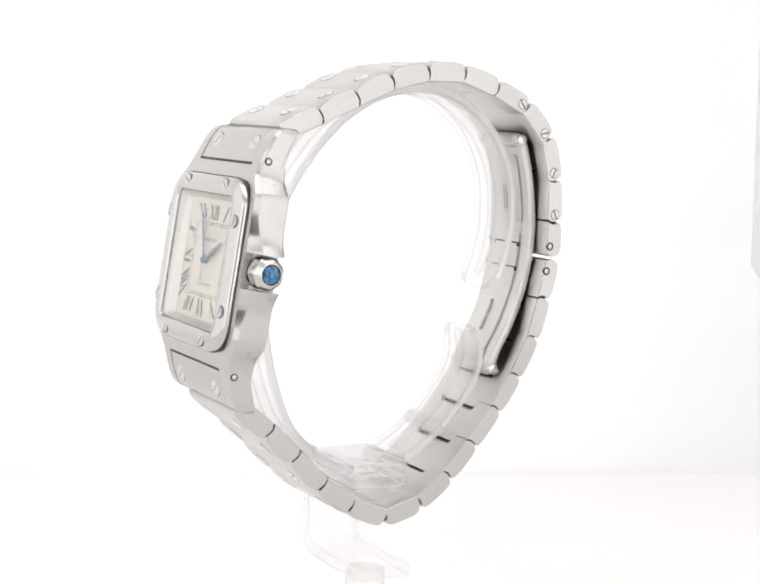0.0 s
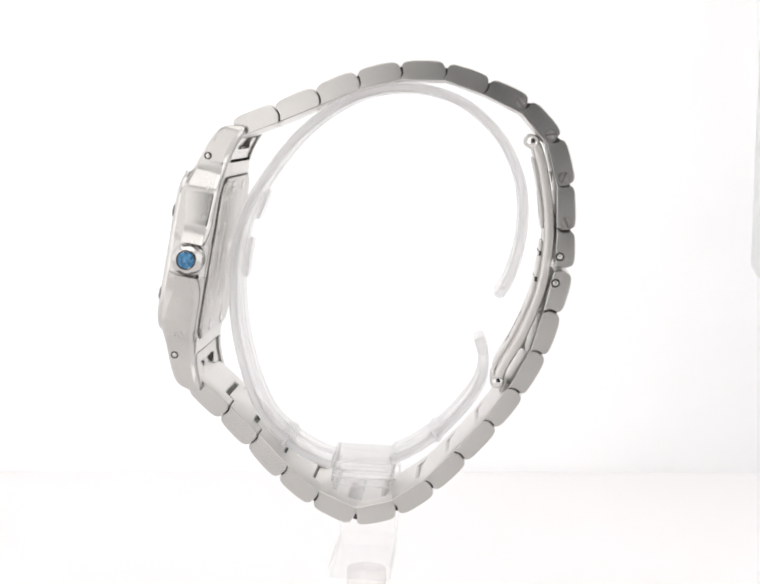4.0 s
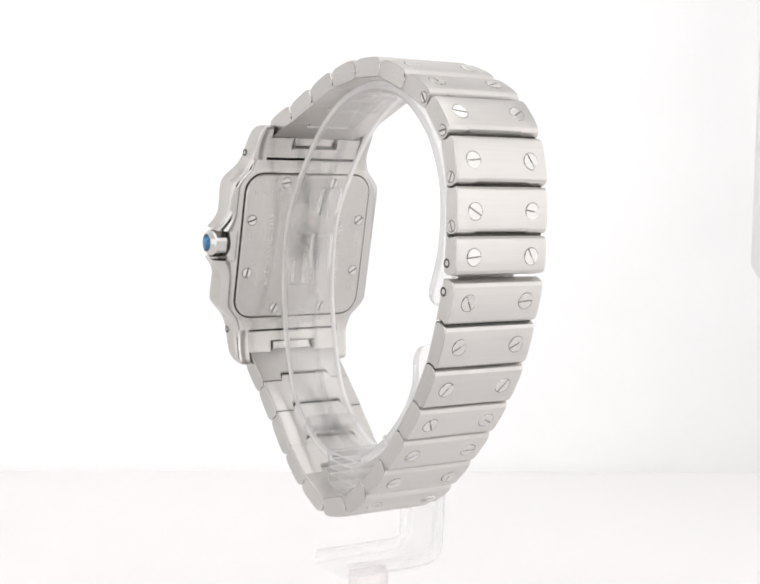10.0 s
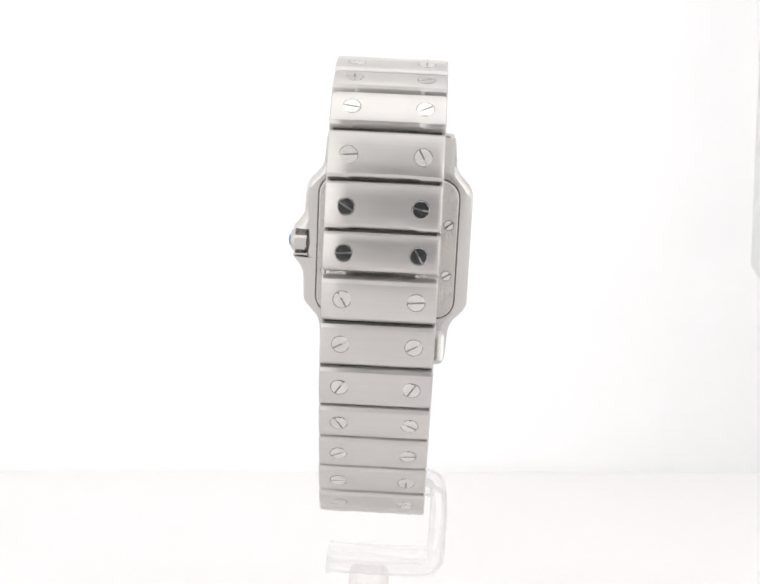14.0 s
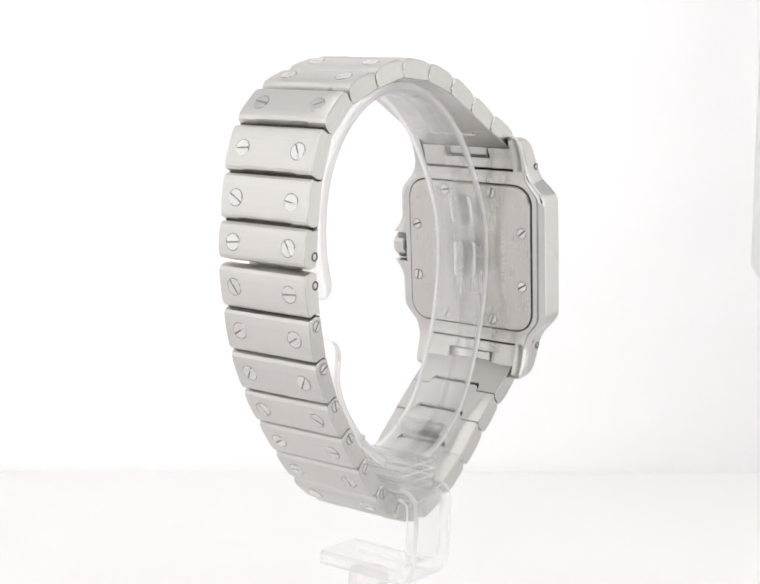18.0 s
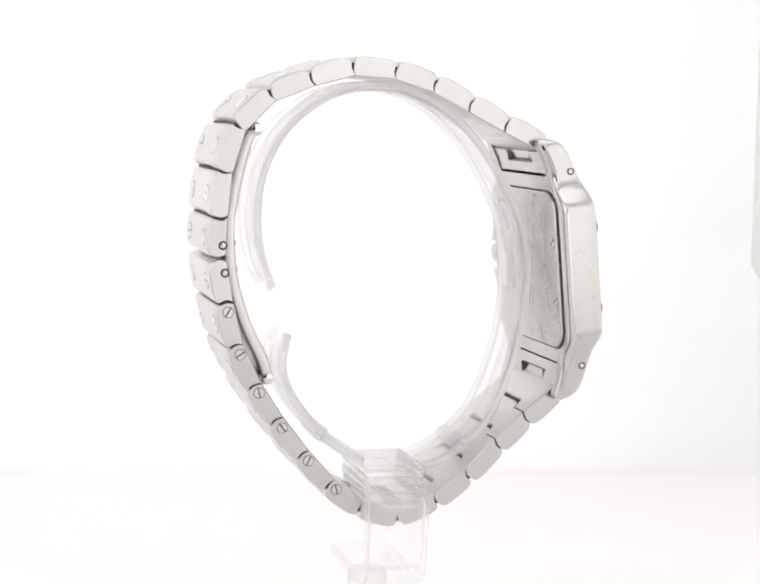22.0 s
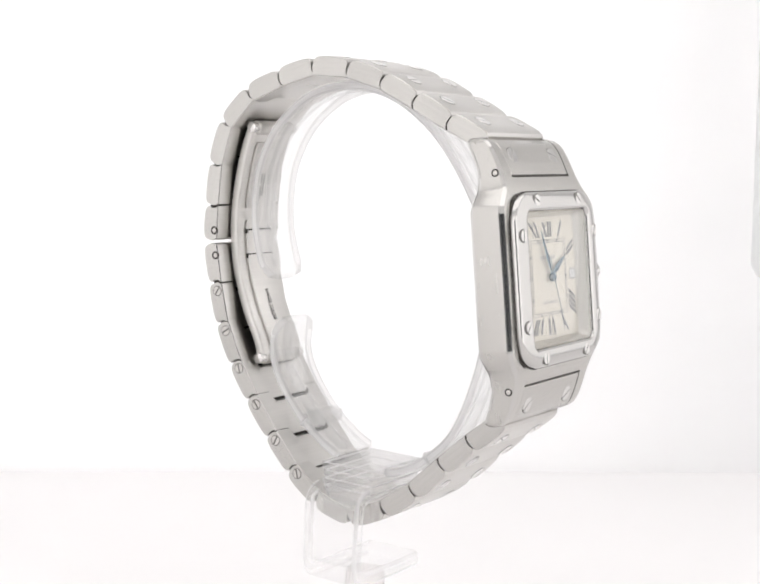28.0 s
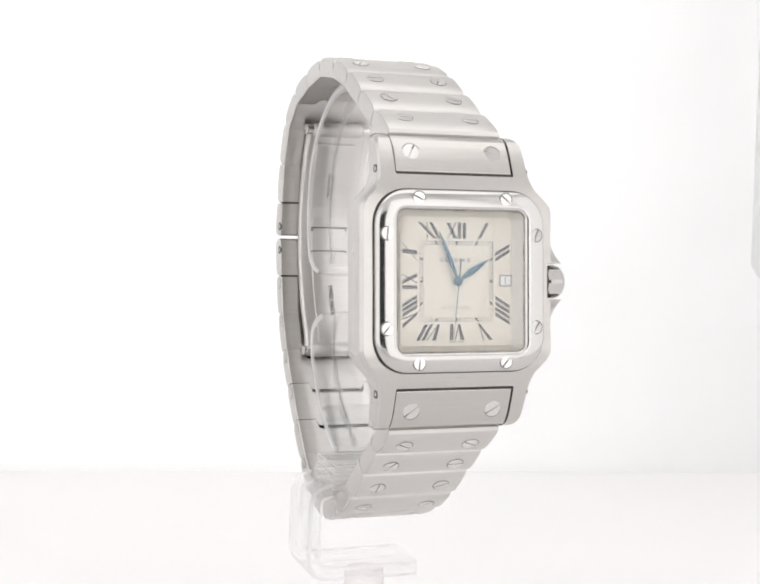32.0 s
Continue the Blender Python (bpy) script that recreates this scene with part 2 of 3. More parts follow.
def frame_of(origin, ex, ey, ez):
    """A pose in millimetres from its three axes."""
    m = Matrix.Identity(4)
    for k, e in enumerate((ex, ey, ez)):
        for r in range(3):
            m[r][k] = e[r]
    m.translation = Vector(origin) * MM
    return m


# ---------------------------------------------------------------- light tent
def slab(name, lo, hi, mat, label, category):
    v, f = box(lo[0] / MM, hi[0] / MM, lo[1] / MM, hi[1] / MM, lo[2] / MM, hi[2] / MM)
    ob = new(name, mesh_of(name, v, f, mat))
    return tagged(ob, label, category, kind="structure")


slab("floor", (-0.9, -0.9, -0.02), (0.9, 0.9, 0.0), FLOORING, "smooth white sheet covering the table", "table sheet")

back = slab("wall_back", (-0.60, 0.0, 0.0), (0.60, 0.0012, 0.60), SHEER, "plain white cloth back of the light tent", "tent wall")
back.matrix_world = pose(0, 0.176, -0.002, 0, 0, 10.5)
slab("wall_left", (-0.356, -0.31, 0.0), (-0.35, 0.13, 0.56), CLOTH, "plain white cloth side of the light tent", "tent wall")
slab("wall_right", (0.35, -0.31, 0.0), (0.356, 0.25, 0.56), CLOTH, "plain white cloth side of the light tent", "tent wall")
slab("ceiling", (-0.356, -0.31, 0.55), (0.356, 0.26, 0.556), CLOTH, "plain white cloth top of the light tent", "tent top")
slab("wall_front_left", (-0.35, -0.31, 0.0), (-0.04, -0.304, 0.55), CLOTH, "white cloth front flap beside the tent opening", "tent wall")
slab("wall_front_right", (0.10, -0.31, 0.0), (0.35, -0.304, 0.55), CLOTH, "white cloth front flap beside the tent opening", "tent wall")
slab("wall_front_top", (-0.04, -0.31, 0.215), (0.10, -0.304, 0.55), CLOTH, "white cloth front flap above the tent opening", "tent wall")
slab("wall_front_bottom", (-0.04, -0.31, 0.0), (0.10, -0.304, 0.045), CLOTH, "white cloth front sill under the tent opening", "tent wall")


def tent_pole():
    path = smooth([(103.1, 63), (102, 90), (100.8, 122), (99.8, 160), (99, 240)], 6)
    rings = []
    for i, (x, z) in enumerate(path):
        r = 6.0 if 0 < i else 4.5
        rings.append([(x + r * math.cos(a * math.pi / 8), r * math.sin(a * math.pi / 8), z) for a in range(16)])
    v, f = loft(rings)
    ob = new("tent_pole", mesh_of("tent_pole", v, f, POLE, 60))
    ob.matrix_world = pose(0, 0.155, 0.0)
    return tagged(ob, "pale grey tent pole hanging before the white cloth", "tent pole", kind="structure")


tent_pole()

# ---------------------------------------------------------------- the watch
BASE = 62.0      # height of the watch's origin below the eye, in mm
MID = 0.4        # the bracelet's middle plane
watch = tagged(new("wrist_watch"), "brushed steel square wrist watch with cream dial and link bracelet", "watch")
watch.matrix_world = pose(0, 0, 0.100 - BASE * MM, 0, 0, turn(0))


def place(x, y, z):
    return (x, y + MID, z + BASE)


# the case's own axes: x to the crown, y to twelve, z out of the dial
UP = Vector((0.135, 0, 0.9908)).normalized()
OUT = Vector((-0.9908, 0, 0.135)).normalized()
CASE_M = frame_of(place(-27.26, 0, -21.65), (0, -1, 0), UP, OUT)


def on_case(x, y, z, spin=0.0, back=False):
    m = CASE_M @ Matrix.Translation((x * MM, y * MM, z * MM))
    if back:
        m = m @ pose(0, 0, 0, 0, 180, 0)
    return m @ pose(0, 0, 0, 0, 0, spin)


def table(rows, v):
    """Smooth value between rows (key, value), with no overshoot."""
    v = min(max(v, rows[0][0]), rows[-1][0])
    d = [(q - p) / (b - a) for (a, p), (b, q) in zip(rows, rows[1:])]
    for i, ((a, p), (b, q)) in enumerate(zip(rows, rows[1:])):
        if v <= b:
            bend = lambda x, y: 2 * x * y / (x + y) if x * y > 0 else 0.0
            m0 = bend(d[i - 1], d[i]) if i else d[0]
            m1 = bend(d[i], d[i + 1]) if i + 1 < len(d) else d[-1]
            h = b - a
            t = (v - a) / h
            return p * (1 + 2 * t) * (1 - t) ** 2 + h * m0 * t * (1 - t) ** 2 + q * t * t * (3 - 2 * t) + h * m1 * t * t * (t - 1)
    return rows[-1][1]


FRONT = [(0, 2.5), (9, 2.45), (11, 2.2), (12.5, 1.85), (14, 1.35), (16, 0.65), (17.3, 0.12), (18.6, -0.55), (19.3, -1.2), (19.7, -1.9), (19.95, -2.9)]
REAR = [(0, -2.95), (11.5, -2.95), (13, -2.9), (14.3, -3.0), (16, -3.3), (18, -4.0), (19.3, -4.5), (19.7, -4.5), (19.95, -4.1)]
SKIRT = [(0, -2.15), (9.5, -2.15), (10.8, -2.08), (12, -2.0), (13, -2.08), (14.3, -2.25), (16, -2.65), (18, -3.4), (19.3, -4.05), (19.7, -4.2), (19.95, -4.0)]     # lower edge of the side face
PLAIN = [(0, 14.1), (9.3, 14.1), (10.3, 13.75), (11.5, 12.8), (12.6, 11.8), (13.6, 11.3), (14.6, 11.05), (18.6, 10.75), (19.5, 10.4), (19.95, 9.9)]


def ease(k):
    k = min(1.0, max(0.0, k))
    return k * k * (3 - 2 * k)


def bevel(a):
    return 0.5 - 0.18 * ease((a - 12) / 2)


def case_body():
    ys = [-14.3] + [-14.2 + 0.2 * k for k in range(20)] + [-10.3, -10.29] + [-9.9 + 0.45 * k for k in range(12)] + [-4.6, -4.2, -3.8, -3.4, -3.0, -2.7, -2.46, -2.44, -1.5]
    ys = ys + [0] + [-y for y in reversed(ys)]
    rings = []
    for y in ys:
        a = abs(y)
        zf, zb, wl = table(FRONT, a), table(REAR, a), table(PLAIN, a)
        c = bevel(a)
        tl, bl = zf - c, table(SKIRT, a)
        wr, tr, br = wl, tl, bl
        if a < 9.8:                                   # the guards on either side of the crown
            k = ease((a - 2.5) / 7.1)
            wr, tr, br = 14.0 + 0.35 * max(0.0, 1 - (a - 2.5) / 6.9) + 1.75 * max(0.0, 1 - (a - 2.5) / 3.0) ** 1.6, 1.05 + (tl - 1.05) * k, -1.75 + (bl + 1.75) * k
        if a < 2.45:
            wr, tr, br = 13.6, 1.35, -1.6
        pit = 0.9 if a < 10.295 else zf
        low = 1.2 - 0.35 * ease((a - 11) / 3)
        rim = min(11.6, wl - 1.4)
        lip = min(wr, 13.9 + 0.25 * (wr - 13.9))
        def under(w, edge, flat):                     # rounded polished edge from the side face to the flat back rim
            return [(w - (w - flat) * (1 - math.cos(q)), y, edge - (edge - zb) * math.sin(q)) for q in (0.0, 0.35, 0.7, 1.05, 1.4, 1.5708)]
        right, left = under(wr, br, lip - low), under(wl, bl, min(wl, 13.9) - low)
        rings.append([(-wl + c, y, zf), (-10.2, y, zf), (-10.2, y, pit), (10.2, y, pit), (10.2, y, zf), (min(wr, 14.1) - c, y, zf), (wr - 0.1, y, tr), (wr, y, tr - 0.15)]
                     + right + [(rim, y, zb), (-rim, y, zb)] + [(-x, yy, z) for x, yy, z in reversed(left)] + [(-wl, y, tl - 0.15), (-wl + 0.1, y, tl)])
    def bright(k):                                    # polished bevels along the edges
        row, face = divmod(k, 24)
        return row < len(ys) - 1 and (8 <= face <= 13 or 15 <= face <= 20 or face == 23 or (face == 5 and abs(ys[row]) > 9.9))
    me = mesh_of("case", *loft(rings), CASE, 28, BRIGHT, 0, bright)
    flank = lambda p: p.material_index == 0 and abs(p.normal.x) > 0.5 and abs(p.normal.z) < 0.4 and abs(p.center.x) > 10.4 * MM
    coat(me, SIDE, flank)
    body = part("case", me, watch, CASE_M, "brushed steel case with polished bevels and crown guards")
    for sx in (1, -1):
        for sy in (1, -1):
            lug = []
            for a in (14.3, 15, 16, 17.3, 18.2, 18.9, 19.3, 19.6, 19.8, 19.95):
                w, zf, zb = table(PLAIN, a), table(FRONT, a), table(REAR, a)
                c, sk, low = min(bevel(a), (zf - zb) * 0.25), table(SKIRT, a), 0.85 - 0.2 * ease((a - 15) / 4)
                lug.append([(sx * x, sy * a, z) for x, z in ((8.62, zf - 0.02), (w - c, zf), (w - 0.1, zf - c), (w, zf - c - 0.15), (w, sk + 0.15), (w - 0.1, sk), (w - low / 2 + 0.13, (sk + zb) / 2 - 0.08), (w - low, zb), (8.62, zb))])
            me = mesh_of("lug", *loft(lug), CASE, 28, BRIGHT, 0, lambda k: k < 81 and k % 9 in (1, 5, 6))
            coat(me, SIDE, lambda p: p.material_index == 0 and p.normal.x * sx > 0.8)
            part("lug", me, body, label="brushed steel lug with polished bevels")
    # A dark disc paints in the shade of the gap behind the crown.
    gap_disc = [[(13.5 + d, py, -0.3 + pz) for py, pz, _ in circle(r, 0, 24)] for d, r in ((0.0, 2.3), (0.16, 2.3))]
    part("crown_well", mesh_of("crown_well", *loft(gap_disc), DARK), body, label="dark disc painted as the gap's shade behind the crown")
    return body


case_part = case_body()


def bezel():
    rows = [(12.25, 12.05, 4.6, 2.1), (12.25, 12.05, 4.6, 2.95), (12.17, 11.97, 4.53, 3.17), (11.97, 11.77, 4.4, 3.35), (11.55, 11.37, 4.05, 3.52), (10.9, 10.76, 3.3, 3.65), (10.3, 10.25, 2.5, 3.72),
            (9.85, 9.95, 1.8, 3.74), (9.58, 9.72, 1.5, 3.68), (9.38, 9.53, 1.25, 3.54), (9.22, 9.37, 1.1, 3.3), (9.15, 9.3, 1.0, 3.0), (9.15, 9.3, 1.0, 2.6)]
    rings = [rounded(hx, hy, r, z, 10) for hx, hy, r, z in rows]
    return part("bezel", mesh_of("bezel", *loft(rings, cap=False), BRIGHT, 40), watch, CASE_M, "polished steel square bezel with eight screws")


bezel_part = bezel()
seam = [rounded(12.4, 12.2, 4.7, z, 10) for z in (2.3, 2.47)] + [rounded(12.0, 11.8, 4.5, z, 10) for z in (2.47, 2.3)]
part("bezel_joint", mesh_of("bezel_joint", *loft([[(x, y, z + 0.06) for x, y, z in r] for r in seam], closed=True), DARK), watch, CASE_M, "thin dark joint round the bezel")
# The low disc under each head is darkened to paint rim and slot shade.
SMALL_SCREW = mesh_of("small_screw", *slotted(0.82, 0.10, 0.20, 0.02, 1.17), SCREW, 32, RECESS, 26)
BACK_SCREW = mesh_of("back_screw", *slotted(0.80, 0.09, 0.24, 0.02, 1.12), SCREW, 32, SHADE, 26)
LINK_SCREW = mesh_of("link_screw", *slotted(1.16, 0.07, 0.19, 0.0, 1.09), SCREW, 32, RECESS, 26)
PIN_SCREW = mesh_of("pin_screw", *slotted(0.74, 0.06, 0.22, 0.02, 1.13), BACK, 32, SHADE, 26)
# Dark rings on uncut steel paint in the shade inside pin holes.
TUBE = mesh_of("pin_tube", *loft([circle(0.56, -0.2, 20), circle(0.55, 0.015, 20), circle(0.36, 0.015, 20), circle(0.36, -0.1, 20)], cap=False), DARK)
HOLE = mesh_of("pin_hole", *loft([circle(0.66, -0.2, 20), circle(0.66, 0.015, 20), circle(0.4, 0.018, 20), circle(0.4, -0.1, 20)], cap=False), DARK)
TUBE_END = mesh_of("pin_end", *loft([circle(0.35, -0.1, 16), circle(0.35, 0.0, 16), circle(0.2, 0.04, 16)]), BACK)


def inside(parent_m, m):
    """The pose m of the watch's space, in the space of a part posed at parent_m."""
    return parent_m.inverted() @ m


for (x, y, z, a) in ((-6.3, 10.9, 3.64, -25), (6.3, 10.9, 3.64, -40), (10.8, 6.2, 3.66, 70), (10.8, -6.2, 3.66, 60), (6.3, -10.8, 3.65, 50), (-6.3, -10.8, 3.65, 85), (-10.8, -6.2, 3.66, 50), (-10.8, 6.2, 3.66, 85)):
    part("screw", SMALL_SCREW, bezel_part, inside(CASE_M, on_case(x, y, z, a)))

flange = [rounded(9.3, 9.45, 1.0, 2.7, 8), rounded(9.15, 9.3, 1.0, 3.0, 8), rounded(8.15, 8.6, 0.7, 1.62, 8), rounded(8.15, 8.6, 0.7, 1.5, 8), rounded(9.3, 9.45, 1.0, 1.4, 8)]
part("dial_flange", mesh_of("dial_flange", *loft(flange, closed=True), MIRROR, 30), watch, CASE_M, "sloping mirror steel flange round the dial")
# crystal
crystal = part("crystal", mesh_of("crystal", *loft([rounded(9.13, 9.27, 1.0, 3.15), rounded(9.13, 9.27, 1.0, 3.38), rounded(9.0, 9.14, 0.9, 3.45)]), GLASS), watch, CASE_M, "flat clear crystal")

# dial
DIAL_Z = 1.55
dial = part("dial", mesh_of("dial", *loft([rounded(9.6, 9.7, 1.0, DIAL_Z - 0.3), rounded(9.6, 9.7, 1.0, DIAL_Z)]), CREAM), watch, CASE_M, "cream lacquered dial with black Roman numerals")


def bar_prism(quad, z0, z1):
    return loft([[(x, y, z) for x, y in quad] for z in (z0, z1)])


def stroke(p, q, w0, w1, axis):
    """A stroke between two points with ends cut along an axis; widths along that axis."""
    ax = Vector(axis)
    p, q = Vector(p), Vector(q)
    a, b, c, d = p - ax * w0 / 2, p + ax * w0 / 2, q + ax * w1 / 2, q - ax * w1 / 2
    return bar_prism([tuple(v) for v in (a, b, c, d)], DIAL_Z - 0.05, DIAL_Z + 0.02)


THICK, THIN = 0.55, 0.15
GLYPHS = {"I": 0.72, "V": 1.5, "X": 1.55}
INNER, OUTER = 5.72, 7.85


def numeral(hour, word):
    ang = radians(30 * hour)
    sx, sy = math.sin(ang), math.cos(ang)
    upright = abs(sy) > abs(sx) + 0.01
    sign = math.copysign(1, sy if upright else sx)
    slope = (sx / sy) if upright else (sy / sx)

    def at(u, v):
        """u: along the dial's edge, clockwise; v: 0 at the inner end, 1 at the outer."""
        r = sign * (INNER + (OUTER - INNER) * v)
        if upright:
            return (r * slope + u * sign, r)
        return (r, r * slope - u * sign)

    axis = (1, 0) if upright else (0, 1)
    total = sum(GLYPHS[c] for c in word)
    squeeze = min(1.0, 3.3 / total) if hour in (8, 4, 12, 7, 3) else min(1.0, 3.0 / total)
    u = -total * squeeze / 2
    pieces = []
    for c in word:
        w = GLYPHS[c] * squeeze
        m = u + w / 2
        if c == "I":
            pieces.append(stroke(at(m, 0), at(m, 1), THICK * 0.9, THICK * 0.9, axis))
        if c == "V":
            pieces.append(stroke(at(m + 0.05, 0), at(m - w * 0.33, 1), THICK * 0.7, THICK, axis))
            pieces.append(stroke(at(m + 0.05, 0), at(m + w * 0.4, 1), THIN, THIN, axis))
        if c == "X":
            pieces.append(stroke(at(m + w * 0.33, 0), at(m - w * 0.33, 1), THICK, THICK, axis))
            pieces.append(stroke(at(m - w * 0.38, 0), at(m + w * 0.38, 1), THIN, THIN, axis))
        u += w
    part("numeral", mesh_of("numeral", *join(*pieces), INK), dial, label="black printed Roman numeral " + word)


for hour, word in ((12, "XII"), (1, "I"), (2, "II"), (4, "IIII"), (5, "V"), (6, "VI"), (7, "VII"), (8, "VIII"), (9, "IX"), (10, "X"), (11, "XI")):
    numeral(hour, word)


def minute_track():
    pieces = []
    z0, z1 = DIAL_Z - 0.05, DIAL_Z + 0.015
    for h, w in ((5.36, 0.06), (4.92, 0.05)):
        for q in ([(-h, h - w), (h, h - w), (h, h), (-h, h)], [(-h, -h), (h, -h), (h, -h + w), (-h, -h + w)],
                  [(-h, -h + w), (-h + w, -h + w), (-h + w, h - w), (-h, h - w)], [(h - w, -h + w), (h, -h + w), (h, h - w), (h - w, h - w)]):
            pieces.append(bar_prism(q, z0, z1))
    for k in range(60):
        a = radians(6 * k)
        sx, sy = math.sin(a), math.cos(a)
        s = 1 / max(abs(sx), abs(sy))
        t = Vector((1, 0)) if abs(sy) > abs(sx) else Vector((0, 1))
        w = 0.36 if k % 5 == 0 else 0.07
        p, q = Vector((sx, sy)) * s * 4.92, Vector((sx, sy)) * s * 5.34
        pieces.append(bar_prism([tuple(v) for v in (p - t * w / 2, p + t * w / 2, q + t * w / 2, q - t * w / 2)], z0, z1 - 0.003))
    part("minute_track", mesh_of("minute_track", *join(*pieces), INK), dial, label="black square railway minute track")


minute_track()
part("dial_text", text_mesh("dial_text", "AUTOMATIC", 0.62, PALE, 4.6), dial, Matrix.Translation((0, -3.55 * MM, (DIAL_Z + 0.02) * MM)), "small grey printed word")
logo = [box(x, x + w, 2.58, 3.12, DIAL_Z - 0.05, DIAL_Z + 0.02) for x, w in ((-2.45, 0.52), (-1.72, 0.5), (-1.0, 0.46), (-0.32, 0.46), (0.36, 0.2), (0.78, 0.46), (1.48, 0.5))]
part("maker_mark", mesh_of("maker_mark", *join(*logo), PALE), dial, label="grey printed maker's mark as plain bars")
tiny = [box(x, x + 0.9, -8.15, -7.98, DIAL_Z - 0.05, DIAL_Z + 0.015) for x in (-1.1, 0.2)]
part("origin_mark", mesh_of("origin_mark", *join(*tiny), GREY), dial, label="tiny grey printed line")


def date_window():
    ring = [rounded(0.98, 0.80, 0.05, DIAL_Z + 0.03, 2, 7.25, 0.12), rounded(0.98, 0.80, 0.05, DIAL_Z - 0.02, 2, 7.25, 0.12)]
    frame_rings = [rounded(0.98, 0.80, 0.05, DIAL_Z - 0.02, 2, 7.25, 0.12), rounded(0.98, 0.80, 0.05, DIAL_Z + 0.05, 2, 7.25, 0.12),
                   rounded(0.76, 0.60, 0.05, DIAL_Z + 0.05, 2, 7.25, 0.12), rounded(0.76, 0.60, 0.05, DIAL_Z - 0.02, 2, 7.25, 0.12)]
    w = part("date_window", mesh_of("date_window", *loft(frame_rings, cap=False), GREY), dial, label="grey framed date window")
    part("date_disc", mesh_of("date_disc", *box(6.5, 8.0, -0.46, 0.70, DIAL_Z, DIAL_Z + 0.02), WHITE), w, label="white date disc")
    part("date_number", text_mesh("date_number", "1", 1.1, INK), w, Matrix.Translation((7.22 * MM, 0.12 * MM, (DIAL_Z + 0.03) * MM)), "black date number")


date_window()


def hand(name, length, width, tail, z, angle, label):
    ring = lambda k, zz: [(x * k, y, zz) for x, y in ((0.16, -tail), (0.18, 0.6), (width / 2, length * 0.42), (width * 0.32, length * 0.75), (0.03, length), (-0.03, length), (-width * 0.32, length * 0.75), (-width / 2, length * 0.42), (-0.18, 0.6), (-0.16, -tail))]
    v, f = join(loft([ring(1, z), ring(1, z + 0.06), ring(0.4, z + 0.12)]), loft([circle(0.62, z, 24), circle(0.62, z + 0.12, 24), circle(0.5, z + 0.16, 24)]))
    return part(name, mesh_of(name, v, f, BLUE), watch, on_case(0, 0, 0, -angle), label)


hand("hour_hand", 5.4, 0.95, 0.3, 1.85, 57.5, "blued steel sword hour hand")
hand("minute_hand", 7.2, 0.72, 0.3, 2.1, 337.3, "blued steel sword minute hand")


def second_hand():
    ring = lambda k, zz: [(x * k, y, zz) for x, y in ((0.11, -3.0), (0.07, 0), (0.03, 7.4), (-0.03, 7.4), (-0.07, 0), (-0.11, -3.0))]
    v, f = join(loft([ring(1, 2.36), ring(0.6, 2.42)]), loft([circle(0.5, 2.3, 20), circle(0.5, 2.44, 20), circle(0.28, 2.55, 20)]))
    return part("second_hand", mesh_of("second_hand", v, f, BLUE), watch, on_case(0, 0, 0, 6), "thin blued steel second hand")


seconds = second_hand()


def crown():
    m = on_case(0.5, 0, -0.3) @ pose(0, 0, 0, 0, 90, 0)     # axis along the case's x
    n = 7
    def poly(r, z, k=1.0):
        pts = []
        for i in range(n):
            for d in (-0.11, 0.11):
                a = 2 * math.pi * (i + 0.5) / n + d
                pts.append((r * math.cos(a), r * math.sin(a), z))
        return pts
    def rim(r, z):
        return [(r * math.cos(a), r * math.sin(a), z) for a in [2 * math.pi * (i + 0.25 + 0.5 * k) / n for i in range(n) for k in (0, 1)]]
    rings = [poly(1.9, 12.6), poly(2.2, 13.2), poly(2.34, 13.5), poly(2.34, 15.2), poly(2.05, 15.6), rim(1.58, 16.0), rim(1.45, 16.03), rim(1.36, 15.7)]
    body = part("crown", mesh_of("crown", *loft(rings), BRIGHT, 20), watch, m, "faceted polished steel crown")
    part("setting", mesh_of("setting", *loft([circle(1.42, 15.6, 28), circle(1.42, 15.93, 28), circle(1.24, 15.93, 28), circle(1.24, 15.6, 28)], closed=True), DARK), body, label="dark joint round the crown's stone")
    stone = [circle(1.24, 15.7, 8), circle(1.24, 15.98, 8, 0.2), circle(0.98, 16.26, 8, 0.6), circle(0.55, 16.4, 8, 0.2)]
    part("cabochon", mesh_of("cabochon", *loft(stone), SAPPHIRE, 5), body, label="blue faceted stone in the crown")


crown()


